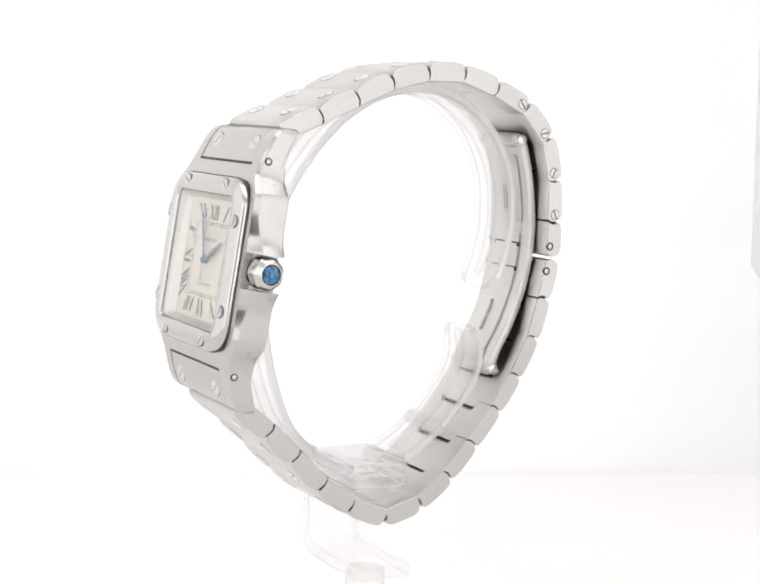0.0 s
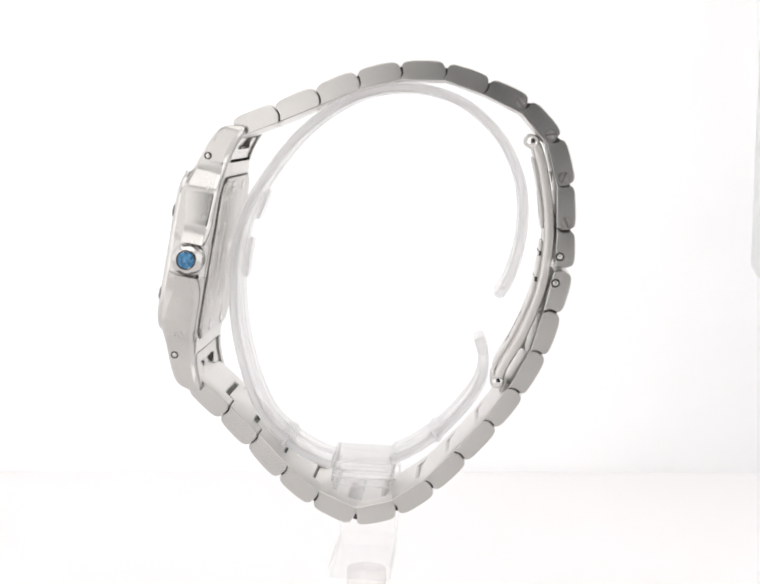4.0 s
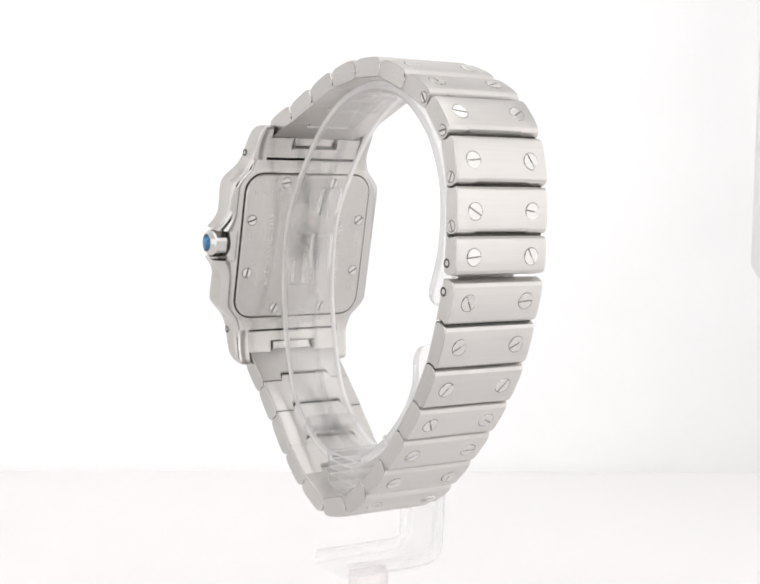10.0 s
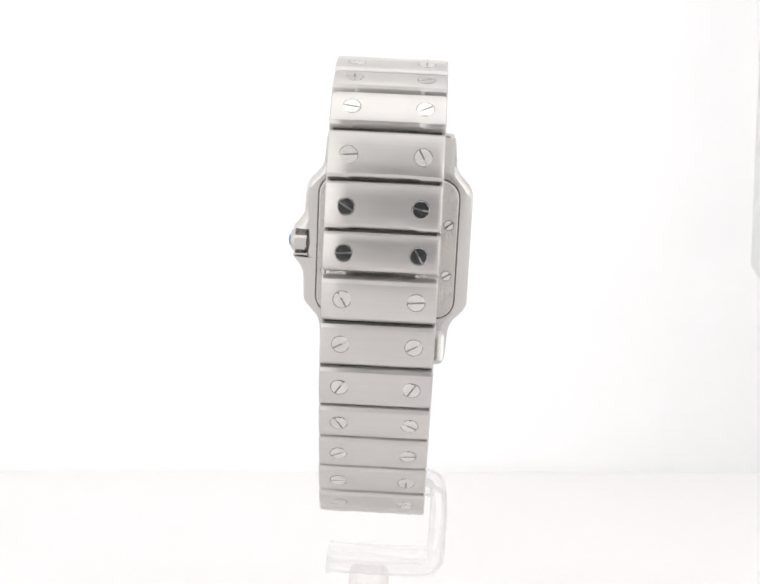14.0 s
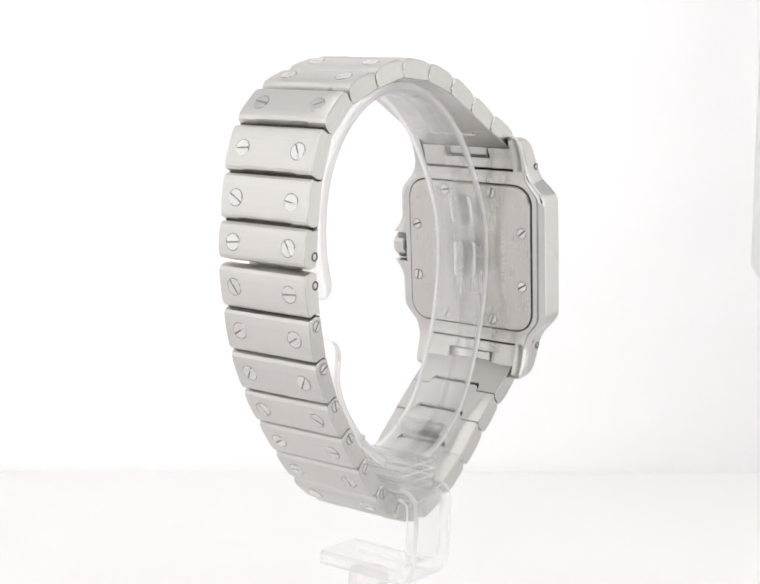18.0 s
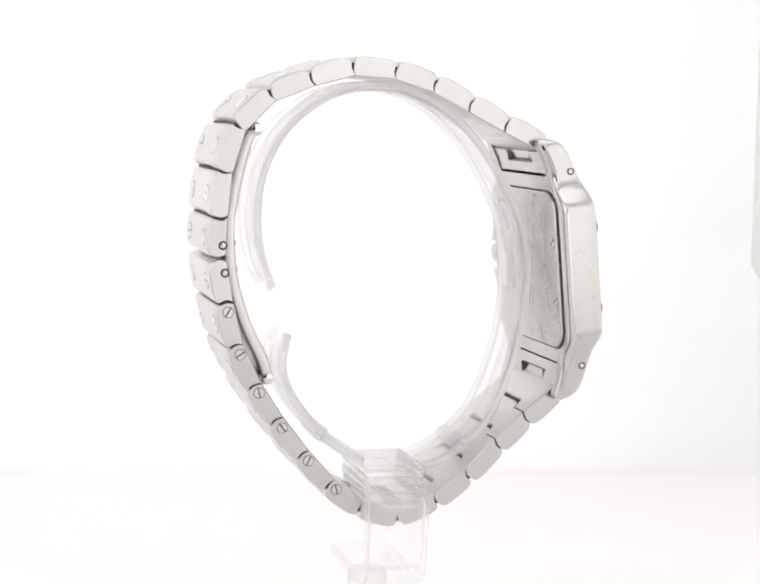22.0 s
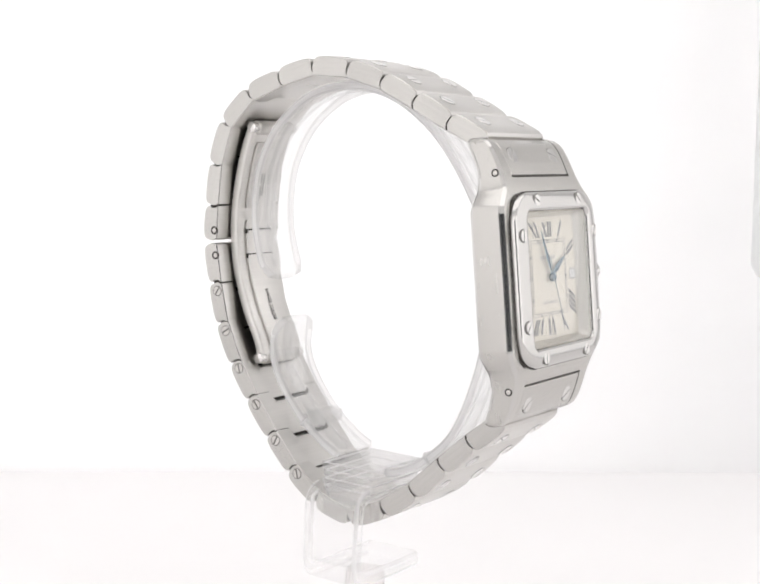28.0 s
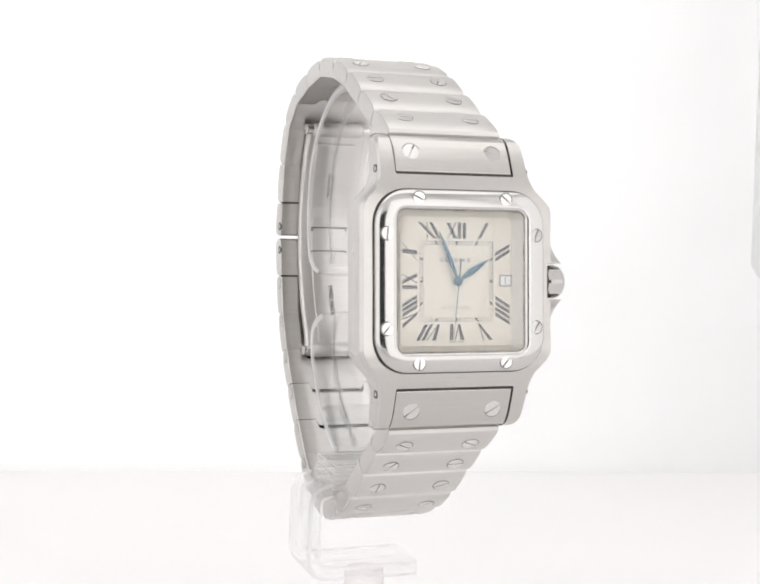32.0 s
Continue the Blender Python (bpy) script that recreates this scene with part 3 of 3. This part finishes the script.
def case_back():
    plate = part("case_back", mesh_of("case_back", *loft([rounded(11.75, 12.0, 3.2, -2.7, 8), rounded(11.75, 12.0, 3.2, -3.2, 8), rounded(11.55, 11.8, 3.1, -3.38, 8)]), BACK), watch, CASE_M, "brushed steel case back with engraved lettering")
    groove = part("back_gasket", mesh_of("back_gasket", *loft([rounded(11.98, 12.23, 3.4, -2.8, 8), rounded(11.98, 12.23, 3.4, -3.02, 8)]), DARK), watch, CASE_M, "thin dark joint round the case back")
    for x, y, a in ((4.5, 10.65, 10), (-4.5, 10.65, 75), (10.25, 4.4, 20), (10.25, -4.4, 80), (-10.25, 4.4, 40), (-10.25, -4.4, 30), (4.5, -10.5, 60), (-4.5, -10.5, 70)):
        part("screw", BACK_SCREW, plate, inside(CASE_M, on_case(x, y, -3.36, a, True)))
    for body, x, ex, ey, width in (("AUTOMATIC  2319", 6.6, (0, 1, 0), (1, 0, 0), 12.2), ("WATER RESISTANT", -6.7, (0, -1, 0), (-1, 0, 0), 12.3)):
        part("engraving", text_mesh("engraving", body, 1.15, ETCH, width), plate, frame_of((x, -0.6, -3.39), ex, ey, (0, 0, -1)), "engraved capital lettering")
    for x, w in ((1.6, 4.0), (-0.4, 5.2), (-2.2, 3.4)):
        part("engraving", mesh_of("engraving_bar", *box(x - 0.3, x + 0.3, -6.4, -6.4 + w, -3.40, -3.36), ETCH), plate, label="unreadable engraved line as a plain bar")


case_back()


def end_link(s):
    """The plate between two lugs; s = 1 at twelve, -1 at six."""
    ys = [14.5, 14.7, 15.2, 16.25, 16.27, 17.3, 18.05, 18.07, 18.9, 19.3, 19.6]
    rings = []
    for i, a in enumerate(ys):
        zf = table(FRONT, a) - 0.02 - (0.1 if i == 0 else 0)
        zb = table(REAR, a) + (0.25 if i < 7 else 1.0) if i > 0 else zf - 1.6
        zc = zb + (0.5 if 4 <= i < 7 else 0.0)            # the cut that takes the first link's tongue
        rings.append([(x, s * a, z) for x, z in ((-8.45, zf - 0.12), (-8.3, zf), (8.3, zf), (8.45, zf - 0.12), (8.45, zb), (4.3, zb), (4.0, zc), (-4.0, zc), (-4.3, zb), (-8.45, zb))])
    e = part("end_link", mesh_of("end_link", *loft(rings), CASE, 28), watch, CASE_M, "brushed steel end link plate between the lugs")
    zb = table(REAR, 16.3) + 0.25
    # Dark strips lie along the cut to paint in its shade.
    notch = join(box(-4.0, 4.0, min(s * 16.27, s * 16.5), max(s * 16.27, s * 16.5), zb + 0.1, zb + 0.6),
                 *[box(min(k * 3.85, k * 4.1), max(k * 3.85, k * 4.1), min(s * 16.3, s * 18.0), max(s * 16.3, s * 18.0), zb + 0.05 - 0.35, zb + 0.35) for k in (1, -1)],
                 *[box(min(k * 4.1, k * 8.4), max(k * 4.1, k * 8.4), min(s * 18.0, s * 18.25), max(s * 18.0, s * 18.25), table(REAR, 18.1) + 0.45, table(REAR, 18.1) + 1.1) for k in (1, -1)])
    part("notch", mesh_of("notch", *notch, SHADE), e, label="dark strips painted as shade round the first link's tongue")
    joint = [[(x, s * a, table(FRONT, a) + d) for a, d in ((14.2, -0.5), (14.2, 0.012), (14.55, 0.012), (14.55, -0.5))] for x in (-8.5, 8.5)]
    part("joint", mesh_of("joint", *loft(joint), DARK), e, label="dark joint between end link and case")
    for x, a in ((-6.0, 60 if s > 0 else 40), (6.0, -20 if s > 0 else 35)):
        m = on_case(x, s * 17.3, 0.07) @ pose(0, 0, 0, -s * 21, 0, 0) @ pose(0, 0, 0, 0, 0, a)
        part("screw", LINK_SCREW, e, inside(CASE_M, m))
    return e


end_link(1)
end_link(-1)
for x in (11.09, -11.09):
    for y in (14.9, -14.9):
        m = on_case(x, y, 0) @ pose(0, 0, 0, 0, 90 if x > 0 else -90, 0)
        t = part("lug_pin", TUBE, watch, m, "bar hole in the lug, its shade painted as a dark ring")
        part("pin_end", TUBE_END, t)

# ---------------------------------------------------------------- bracelet
JOINTS = [(-21.8, -3.13), (-15.6, -0.5), (-9.75, 2.25), (-4.0, 4.85), (2.1, 6.4), (8.5, 6.55), (14.6, 4.65), (20.3, 2.15), (24.7, -2.5), (26.5, -8.9), (26.95, -15.3), (27.05, -21.0),
          (25.75, -27.3), (24.1, -33.4), (21.2, -39.3), (17.75, -44.4), (13.6, -49.6), (9.3, -54.3), (4.3, -58.1), (-1.65, -59.8), (-7.6, -57.4), (-12.6, -53.8), (-17.3, -49.2), (-21.7, -45.1), (-26.65, -41.0)]
SPLIT = 11


def link_profile(length, centre, rise, pull=0.0, free=False):
    """Closed outline of a link along (s) and across (n); the clasp's end bulges, the other is hollow."""
    h = length / 2
    bulge = lambda n: 0.42 * (1 - ((n - 0.1) / 1.25) ** 2)
    low = (-1.12, -0.7, -0.25, 0.05)
    high = (0.1, 0.5, 0.85)
    pts = []
    step = 1.15 if centre else 0.0
    slit = 0.30 if centre else 0.0
    for n in low:
        pts.append((h - 0.46 + bulge(n) - (0.0 if free else step + slit + max(0.0, -n) * 0.3 * (step > 0)), n))
    for n in high:
        pts.append((h - 0.46 + bulge(n) - pull, n))
    r = rise
    pts += [(h - 0.22 - pull, 0.98 + r * 0.32), (h - 0.34 - pull, 1.22 + r * 0.57), (h - 0.78 - pull * 0.5, 1.46 + r * 0.86), (h - 1.5, 1.55 + r * 0.97), (h * 0.2, 1.58 + r), (-h * 0.3, 1.55 + r * 0.95),
            (-h * 0.68, 1.50 + r * 0.88), (-h + 0.3, 1.36 + r * 0.62), (-h - 0.06, 1.05 + r * 0.3)]
    for n in reversed(high):
        pts.append((-h - 0.28 + bulge(n), n))
    for n in reversed(low):
        pts.append((-h - 0.26 + bulge(n) - step, n))
    return pts


def link(i, flip):
    a, b = JOINTS[i], JOINTS[i + 1]
    if flip:
        a, b = b, a
    s = Vector((b[0] - a[0], 0, b[1] - a[1]))
    length = s.length
    s.normalize()
    mid = Vector(((a[0] + b[0]) / 2, 0, (a[1] + b[1]) / 2))
    n = Vector((-s.z, 0, s.x))
    if n.dot(mid - Vector((0, 0, -26))) < 0:
        n = -n
    t = n.cross(s)
    away = min(i, len(JOINTS) - 2 - i)
    half = 8.25 - 0.06 * min(away, 8)
    gap = 0.35 if i in (SPLIT - 1, SPLIT) else 0.0
    rise = 0.40 if i <= 8 or i >= 17 else 0.22
    last = i in (SPLIT - 1, SPLIT)
    side, core = link_profile(length - gap, False, rise), link_profile(length - gap, True, rise, 0.16 if 6 <= i <= 9 else 0.0, last)
    def ring(y, pts, k=0.0):
        return [(x - math.copysign(min(0.3 * k, abs(x)), x), y, z - (z - 0.2) * k / 1.4) for x, z in pts]
    tongue = [(4.75, 0.0), (4.6, 0.45), (4.45, 0.8), (4.15, 1.0), (3.8, 1.0)]
    mixed = [[(p[0] + (q[0] - p[0]) * k, p[1] + (q[1] - p[1]) * k) for p, q in zip(side, core)] for _, k in tongue]
    rings = [ring(-half, side, 0.2), ring(-half + 0.1, side, 0.08), ring(-half + 0.55, side)]
    rings += [ring(-y, p) for (y, _), p in zip(tongue, mixed)] + [ring(y, p) for (y, _), p in reversed(list(zip(tongue, mixed)))]
    rings += [ring(half - 0.55, side), ring(half - 0.1, side, 0.08), ring(half, side, 0.2)]
    m = frame_of(place(mid.x, mid.y, mid.z), s, t, n)
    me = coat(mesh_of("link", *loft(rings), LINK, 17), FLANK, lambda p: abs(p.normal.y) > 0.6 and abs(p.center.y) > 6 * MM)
    coat(me, POLISH, lambda p: 0.12 < abs(p.normal.y) <= 0.6 and abs(p.center.y) > (half - 0.14) * MM)
    ob = part("link", me, watch, m)
    for y in (-4.95, 4.95):
        part("screw", LINK_SCREW, ob, Matrix.Translation((0.05 * MM, y * MM, (1.57 + rise) * MM)) @ pose(0, 0, 0, random.uniform(-0.8, 0.8), random.uniform(-0.8, 0.8), random.choice((0, 30, 60, 80, 95, 120, 150))))
    if i not in (0, len(JOINTS) - 2):
        # Barrel and fillers are near black to paint in shade between the links.
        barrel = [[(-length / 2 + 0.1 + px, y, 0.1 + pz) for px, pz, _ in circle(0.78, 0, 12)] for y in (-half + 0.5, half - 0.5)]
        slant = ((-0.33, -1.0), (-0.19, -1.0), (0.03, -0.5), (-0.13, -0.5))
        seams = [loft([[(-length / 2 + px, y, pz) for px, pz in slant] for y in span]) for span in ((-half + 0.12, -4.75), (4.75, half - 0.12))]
        gap_fill = box(-length / 2 - 2.1, -length / 2 - 1.1, -4.2, 4.2, -0.8, -0.1)
        part("hinge_barrel", mesh_of("hinge_barrel", *join(loft(barrel), gap_fill, *seams), DARK), ob, label="hinge barrel and fillers, near black as painted shade between links")
    crown_sign = -1 if t.y > 0 else 1          # the way to the crown's side in the link's own space
    if i in (6, 7, 8, 9):
        pin_on(ob, PIN_SCREW, 2.05, 0.25, crown_sign * half)
    if 12 <= i <= 17:
        pin_on(ob, PIN_SCREW, 1.75, 0.05, -crown_sign * half)
    if i in (10, 11):
        for k in (1, -1):
            pin_on(ob, HOLE, 1.0, -0.5, k * half, True)
    return ob


def pin_on(ob, me, s, n, y, hole=False):
    m = Matrix.Translation((s * MM, y * MM, n * MM)) @ pose(0, 0, 0, -90 if y > 0 else 90, 0, 0) @ pose(0, 0, 0, 0, 0, random.uniform(0, 180))
    p = part("pin_hole" if hole else "pin_screw", me, ob, m)
    if hole:
        part("pin_end", TUBE_END, p)


for i in range(len(JOINTS) - 1):
    link(i, i >= SPLIT)


# ---------------------------------------------------------------- clasp
def clasp():
    def inward(path, d):
        out = []
        for k, (x, z) in enumerate(path):
            (x0, z0), (x1, z1) = path[max(k - 1, 0)], path[min(k + 1, len(path) - 1)]
            q = Vector((x1 - x0, z1 - z0)).normalized()
            out.append((x + q.y * d, z - q.x * d))
        return out
    outer = smooth([(21.7, -2.9), (22.9, -6.3), (24.05, -11.8), (24.55, -17.5), (23.75, -24.6), (21.5, -31.2), (19.0, -36.0), (18.2, -38.6)], 6)
    blade = part("clasp_blade", mesh_of("clasp_blade", *sweep([(x, z + BASE) for x, z in inward(outer, -0.4)], 5.0, 1.5), LINK, 40), watch, Matrix.Translation((0, MID * MM, 0)), "curved steel folding clasp blade")
    for lo, hi, w in ((4, 17, 3.3), (18, len(outer) - 3, 3.0)):
        leaf = [(x, z + BASE) for x, z in inward(outer, 0.58)[lo:hi]]
        part("clasp_leaf", mesh_of("clasp_leaf", *sweep(leaf, w, 0.45), LINK, 40), blade, label="narrow inner leaf of the folding clasp")
    n = Vector((-0.92, 0, 0.40)).normalized()
    e1 = Vector((-0.40, 0, -0.92)).normalized()
    for z, x in ((-19.0, 23.64), (-22.9, 23.24)):
        for lo, hi, z0, z1 in ((-2.8, 2.8, z - 0.13, z + 0.13), (-3.05, -2.8, z - 0.6, z + 0.13), (2.8, 3.05, z - 0.6, z + 0.13)):
            part("clasp_slot", mesh_of("clasp_slot", *box(x, x + 0.4, lo, hi, z0 + BASE, z1 + BASE), DARK), blade, label="dark slot in the clasp")
    part("engraving", text_mesh("engraving", "SWISS MADE", 1.0, DARK, 5.2), blade, frame_of((20.60, 0.1, BASE - 30.82), e1, n.cross(e1), n), "small engraved capital lettering")
    fine = join(*[box(a, b, c, c + 0.34, -0.06, 0.035) for a, b, c in ((-2.2, -0.4, -0.75), (0.0, 2.1, -0.75), (-2.0, 1.7, -0.1))])
    down, inner = Vector((0.14, 0, -0.99)).normalized(), Vector((-0.99, 0, -0.14)).normalized()
    part("engraving", mesh_of("engraving_line", *fine, RECESS), blade, frame_of((23.24, 0, BASE - 12.0), down, inner.cross(down), inner), "unreadable engraved lines as plain bars")
    for x, z in ((21.65, -2.7), (18.55, -38.85)):
        v, f = loft([[(px, py, pz) for px, pz, py in circle(r, y, 20)] for r, y in ((0.6, -5.5), (0.8, -5.42), (0.86, -5.2), (0.86, -4.3), (0.6, -4.25), (0.6, 4.25), (0.86, 4.3), (0.86, 5.2), (0.8, 5.42), (0.6, 5.5))])
        knuckle = loft([[(px, py, pz) for px, pz, py in circle(r, y, 20)] for r, y in ((0.95, -4.2), (1.1, -4.05), (1.1, 4.05), (0.95, 4.2))])
        part("knuckle", mesh_of("knuckle", *knuckle, LINK, 50), blade, frame_of((x, 0, z + BASE), (1, 0, 0), (0, 1, 0), (0, 0, 1)), "rolled steel end of the clasp blade")
        hinge = part("hinge_pin", mesh_of("hinge_pin", v, f, POLISH, 50), watch, frame_of(place(x, 0, z), (1, 0, 0), (0, 1, 0), (0, 0, 1)), "round headed polished hinge pin of the clasp")


clasp()

# ---------------------------------------------------------------- the stand
stand = tagged(new("display_stand"), "clear acrylic watch stand with an open ring on a bent foot", "watch stand")
stand.matrix_world = pose(0, 0, 0, 0, 0, turn(0))
LIFT = 100.0


def stand_parts():
    at = Matrix.Translation((0, MID * MM, LIFT * MM))
    ring = smooth([(17.8, -26.3), (19.6, -22.6), (20.9, -17), (20.7, -10.5), (19.0, -5.5), (16.0, -1.2), (10.8, 2.7), (4.6, 4.3), (-1.9, 3.7), (-7.8, 1.0), (-13.5, -4.0), (-19.0, -12.0), (-21.5, -18.5), (-22.0, -27), (-20.7, -36), (-17.4, -45.0), (-13, -49.8), (-9, -52.2), (-5.5, -53.2)], 5)
    part("ring", cut_edges(mesh_of("ring", *sweep(ring[::-1], 4.8, 1.5, True, 3.5), ACRYLIC, 50), EDGE), stand, at, "clear open ring band")
    arm = smooth([(3.0, -52.0), (6.3, -50.2), (10.5, -46.9), (14.4, -42.2), (16.2, -38.3), (16.2, -34.9), (15.2, -32.2)], 5)
    shift = Matrix.Translation((0, (MID + 0.9) * MM, LIFT * MM))
    part("rib", mesh_of("rib", *sweep(ring[-2:2:-1], 0.10, 1.62), ACRYLIC, 50), stand, shift, "fine moulded line along the ring")
    part("rib", mesh_of("rib", *sweep(arm[2:-2], 0.10, 1.62), ACRYLIC, 50), stand, shift, "fine moulded line along the arm")
    part("arm", cut_edges(mesh_of("arm", *sweep(arm, 4.8, 1.5, True, 3.5), ACRYLIC, 50), EDGE), stand, at, "short clear upper arm of the ring")
    for z0, z1 in ((-11.6, -17.1), (-19.3, -25.9)):      # raised pads on the ring's inner face
        band = [p for p in smooth([(-16.6, -9.6), (-18.6, -14.0), (-20.1, -19.0), (-20.75, -23.0), (-20.85, -27.5)], 8) if z1 <= p[1] <= z0]
        pad = mesh_of("pad", *sweep(band, 1.9, 0.9), ACRYLIC, 50)
        coat(pad, EDGE, lambda p: abs(p.normal.y) > 0.45)
        part("pad", pad, stand, at @ Matrix.Translation((0, 1.4 * MM, 0)), "clear raised pad on the ring")
    for path, lo, hi in ((ring, -50.8, -48.3), (arm, -48.7, -46.6)):      # collars where the band thickens
        band = [p for p in path if lo <= p[1] <= hi and (p[0] < 0) == (path is ring)]
        collar = cut_edges(mesh_of("collar", *sweep(band, 4.95, 2.3), ACRYLIC, 50), EDGE)
        part("collar", collar, stand, at, "stepped clear collar round the band")
    left, right = [], []                               # grooved sides, from the top down
    for k in range(4):
        z = -52.4 - 1.2 * k
        d = 0.2 * (k % 2) + 0.12 * k
        right += [(3.75 - d, z), (3.75 - d, z - 0.85), (3.4 - d, z - 0.95), (3.4 - d, z - 1.12)]
        left += [(-6.05 + d, z), (-6.05 + d, z - 0.85), (-5.7 + d, z - 0.95), (-5.7 + d, z - 1.12)]
    edge = right + [(2.2, -58.0), (-0.9, -58.5), (-3.9, -58.0)] + left[::-1]
    grow = lambda y, k: [(-1.2 + (x + 1.2) * k, y, -53.8 + (z + 53.8) * k) for x, z in edge]
    part("block", mesh_of("block", *loft([grow(-5.0, 0.97), grow(-4.7, 1), grow(7.4, 1), grow(7.7, 0.97)]), BLOCK, 30), stand, at, "stepped milky clear block under the ring")
    for z in (-52.6, -53.8, -55.0, -56.2):
        line = [rounded(4.45, 6.15, 0.4, z + d, 3, -1.15, 1.35) for d in (0, 0.16)] + [rounded(4.25, 5.95, 0.3, z + d, 3, -1.15, 1.35) for d in (0.16, 0)]
        part("layer_line", mesh_of("layer_line", *loft(line, closed=True), EDGE, 40), stand, at, "fine milky layer line round the block")
    # bent bracket: arm out, leg down, foot back under the bracelet
    path = smooth([(7.75, -56.2), (8.6, -56.35), (9.7, -56.9), (10.25, -58.4), (10.25, -66.2), (9.7, -68.2), (8.0, -69.0), (2.0, -69.1), (-6.6, -69.1)], 6)
    v, f = sweep([(y, z) for y, z in path], 4.8, 2.4, False)
    v = [(-0.7 + y, x, z) for x, y, z in v]
    bent = mesh_of("bracket", v, f, ACRYLIC, 40)
    bent.materials.append(CORNER)
    for p in bent.polygons:
        if 0.45 < abs(p.normal.x) < 0.98:
            p.material_index = 1
    part("bracket", bent, stand, at, "bent clear bracket and foot")
    v, f = loft([circle(3.1, -LIFT, 28), circle(3.1, -71.0, 28), circle(2.9, -70.4, 28)])
    part("stem", mesh_of("stem", v, f, FROST, 50), stand, at, "pale rosy frosted stem")


stand_parts()


def motions():
    times = [k * 0.5 for k in range(65)]
    walk(watch, [(t, pose(0, 0, 0.100 - BASE * MM, 0, 0, turn(t))) for t in times])
    walk(stand, [(t, pose(0, 0, 0, 0, 0, turn(t))) for t in times])
    walk(seconds, [(t, on_case(0, 0, 0, -(180 + 6 * (t - 31)))) for t in times])


motions()
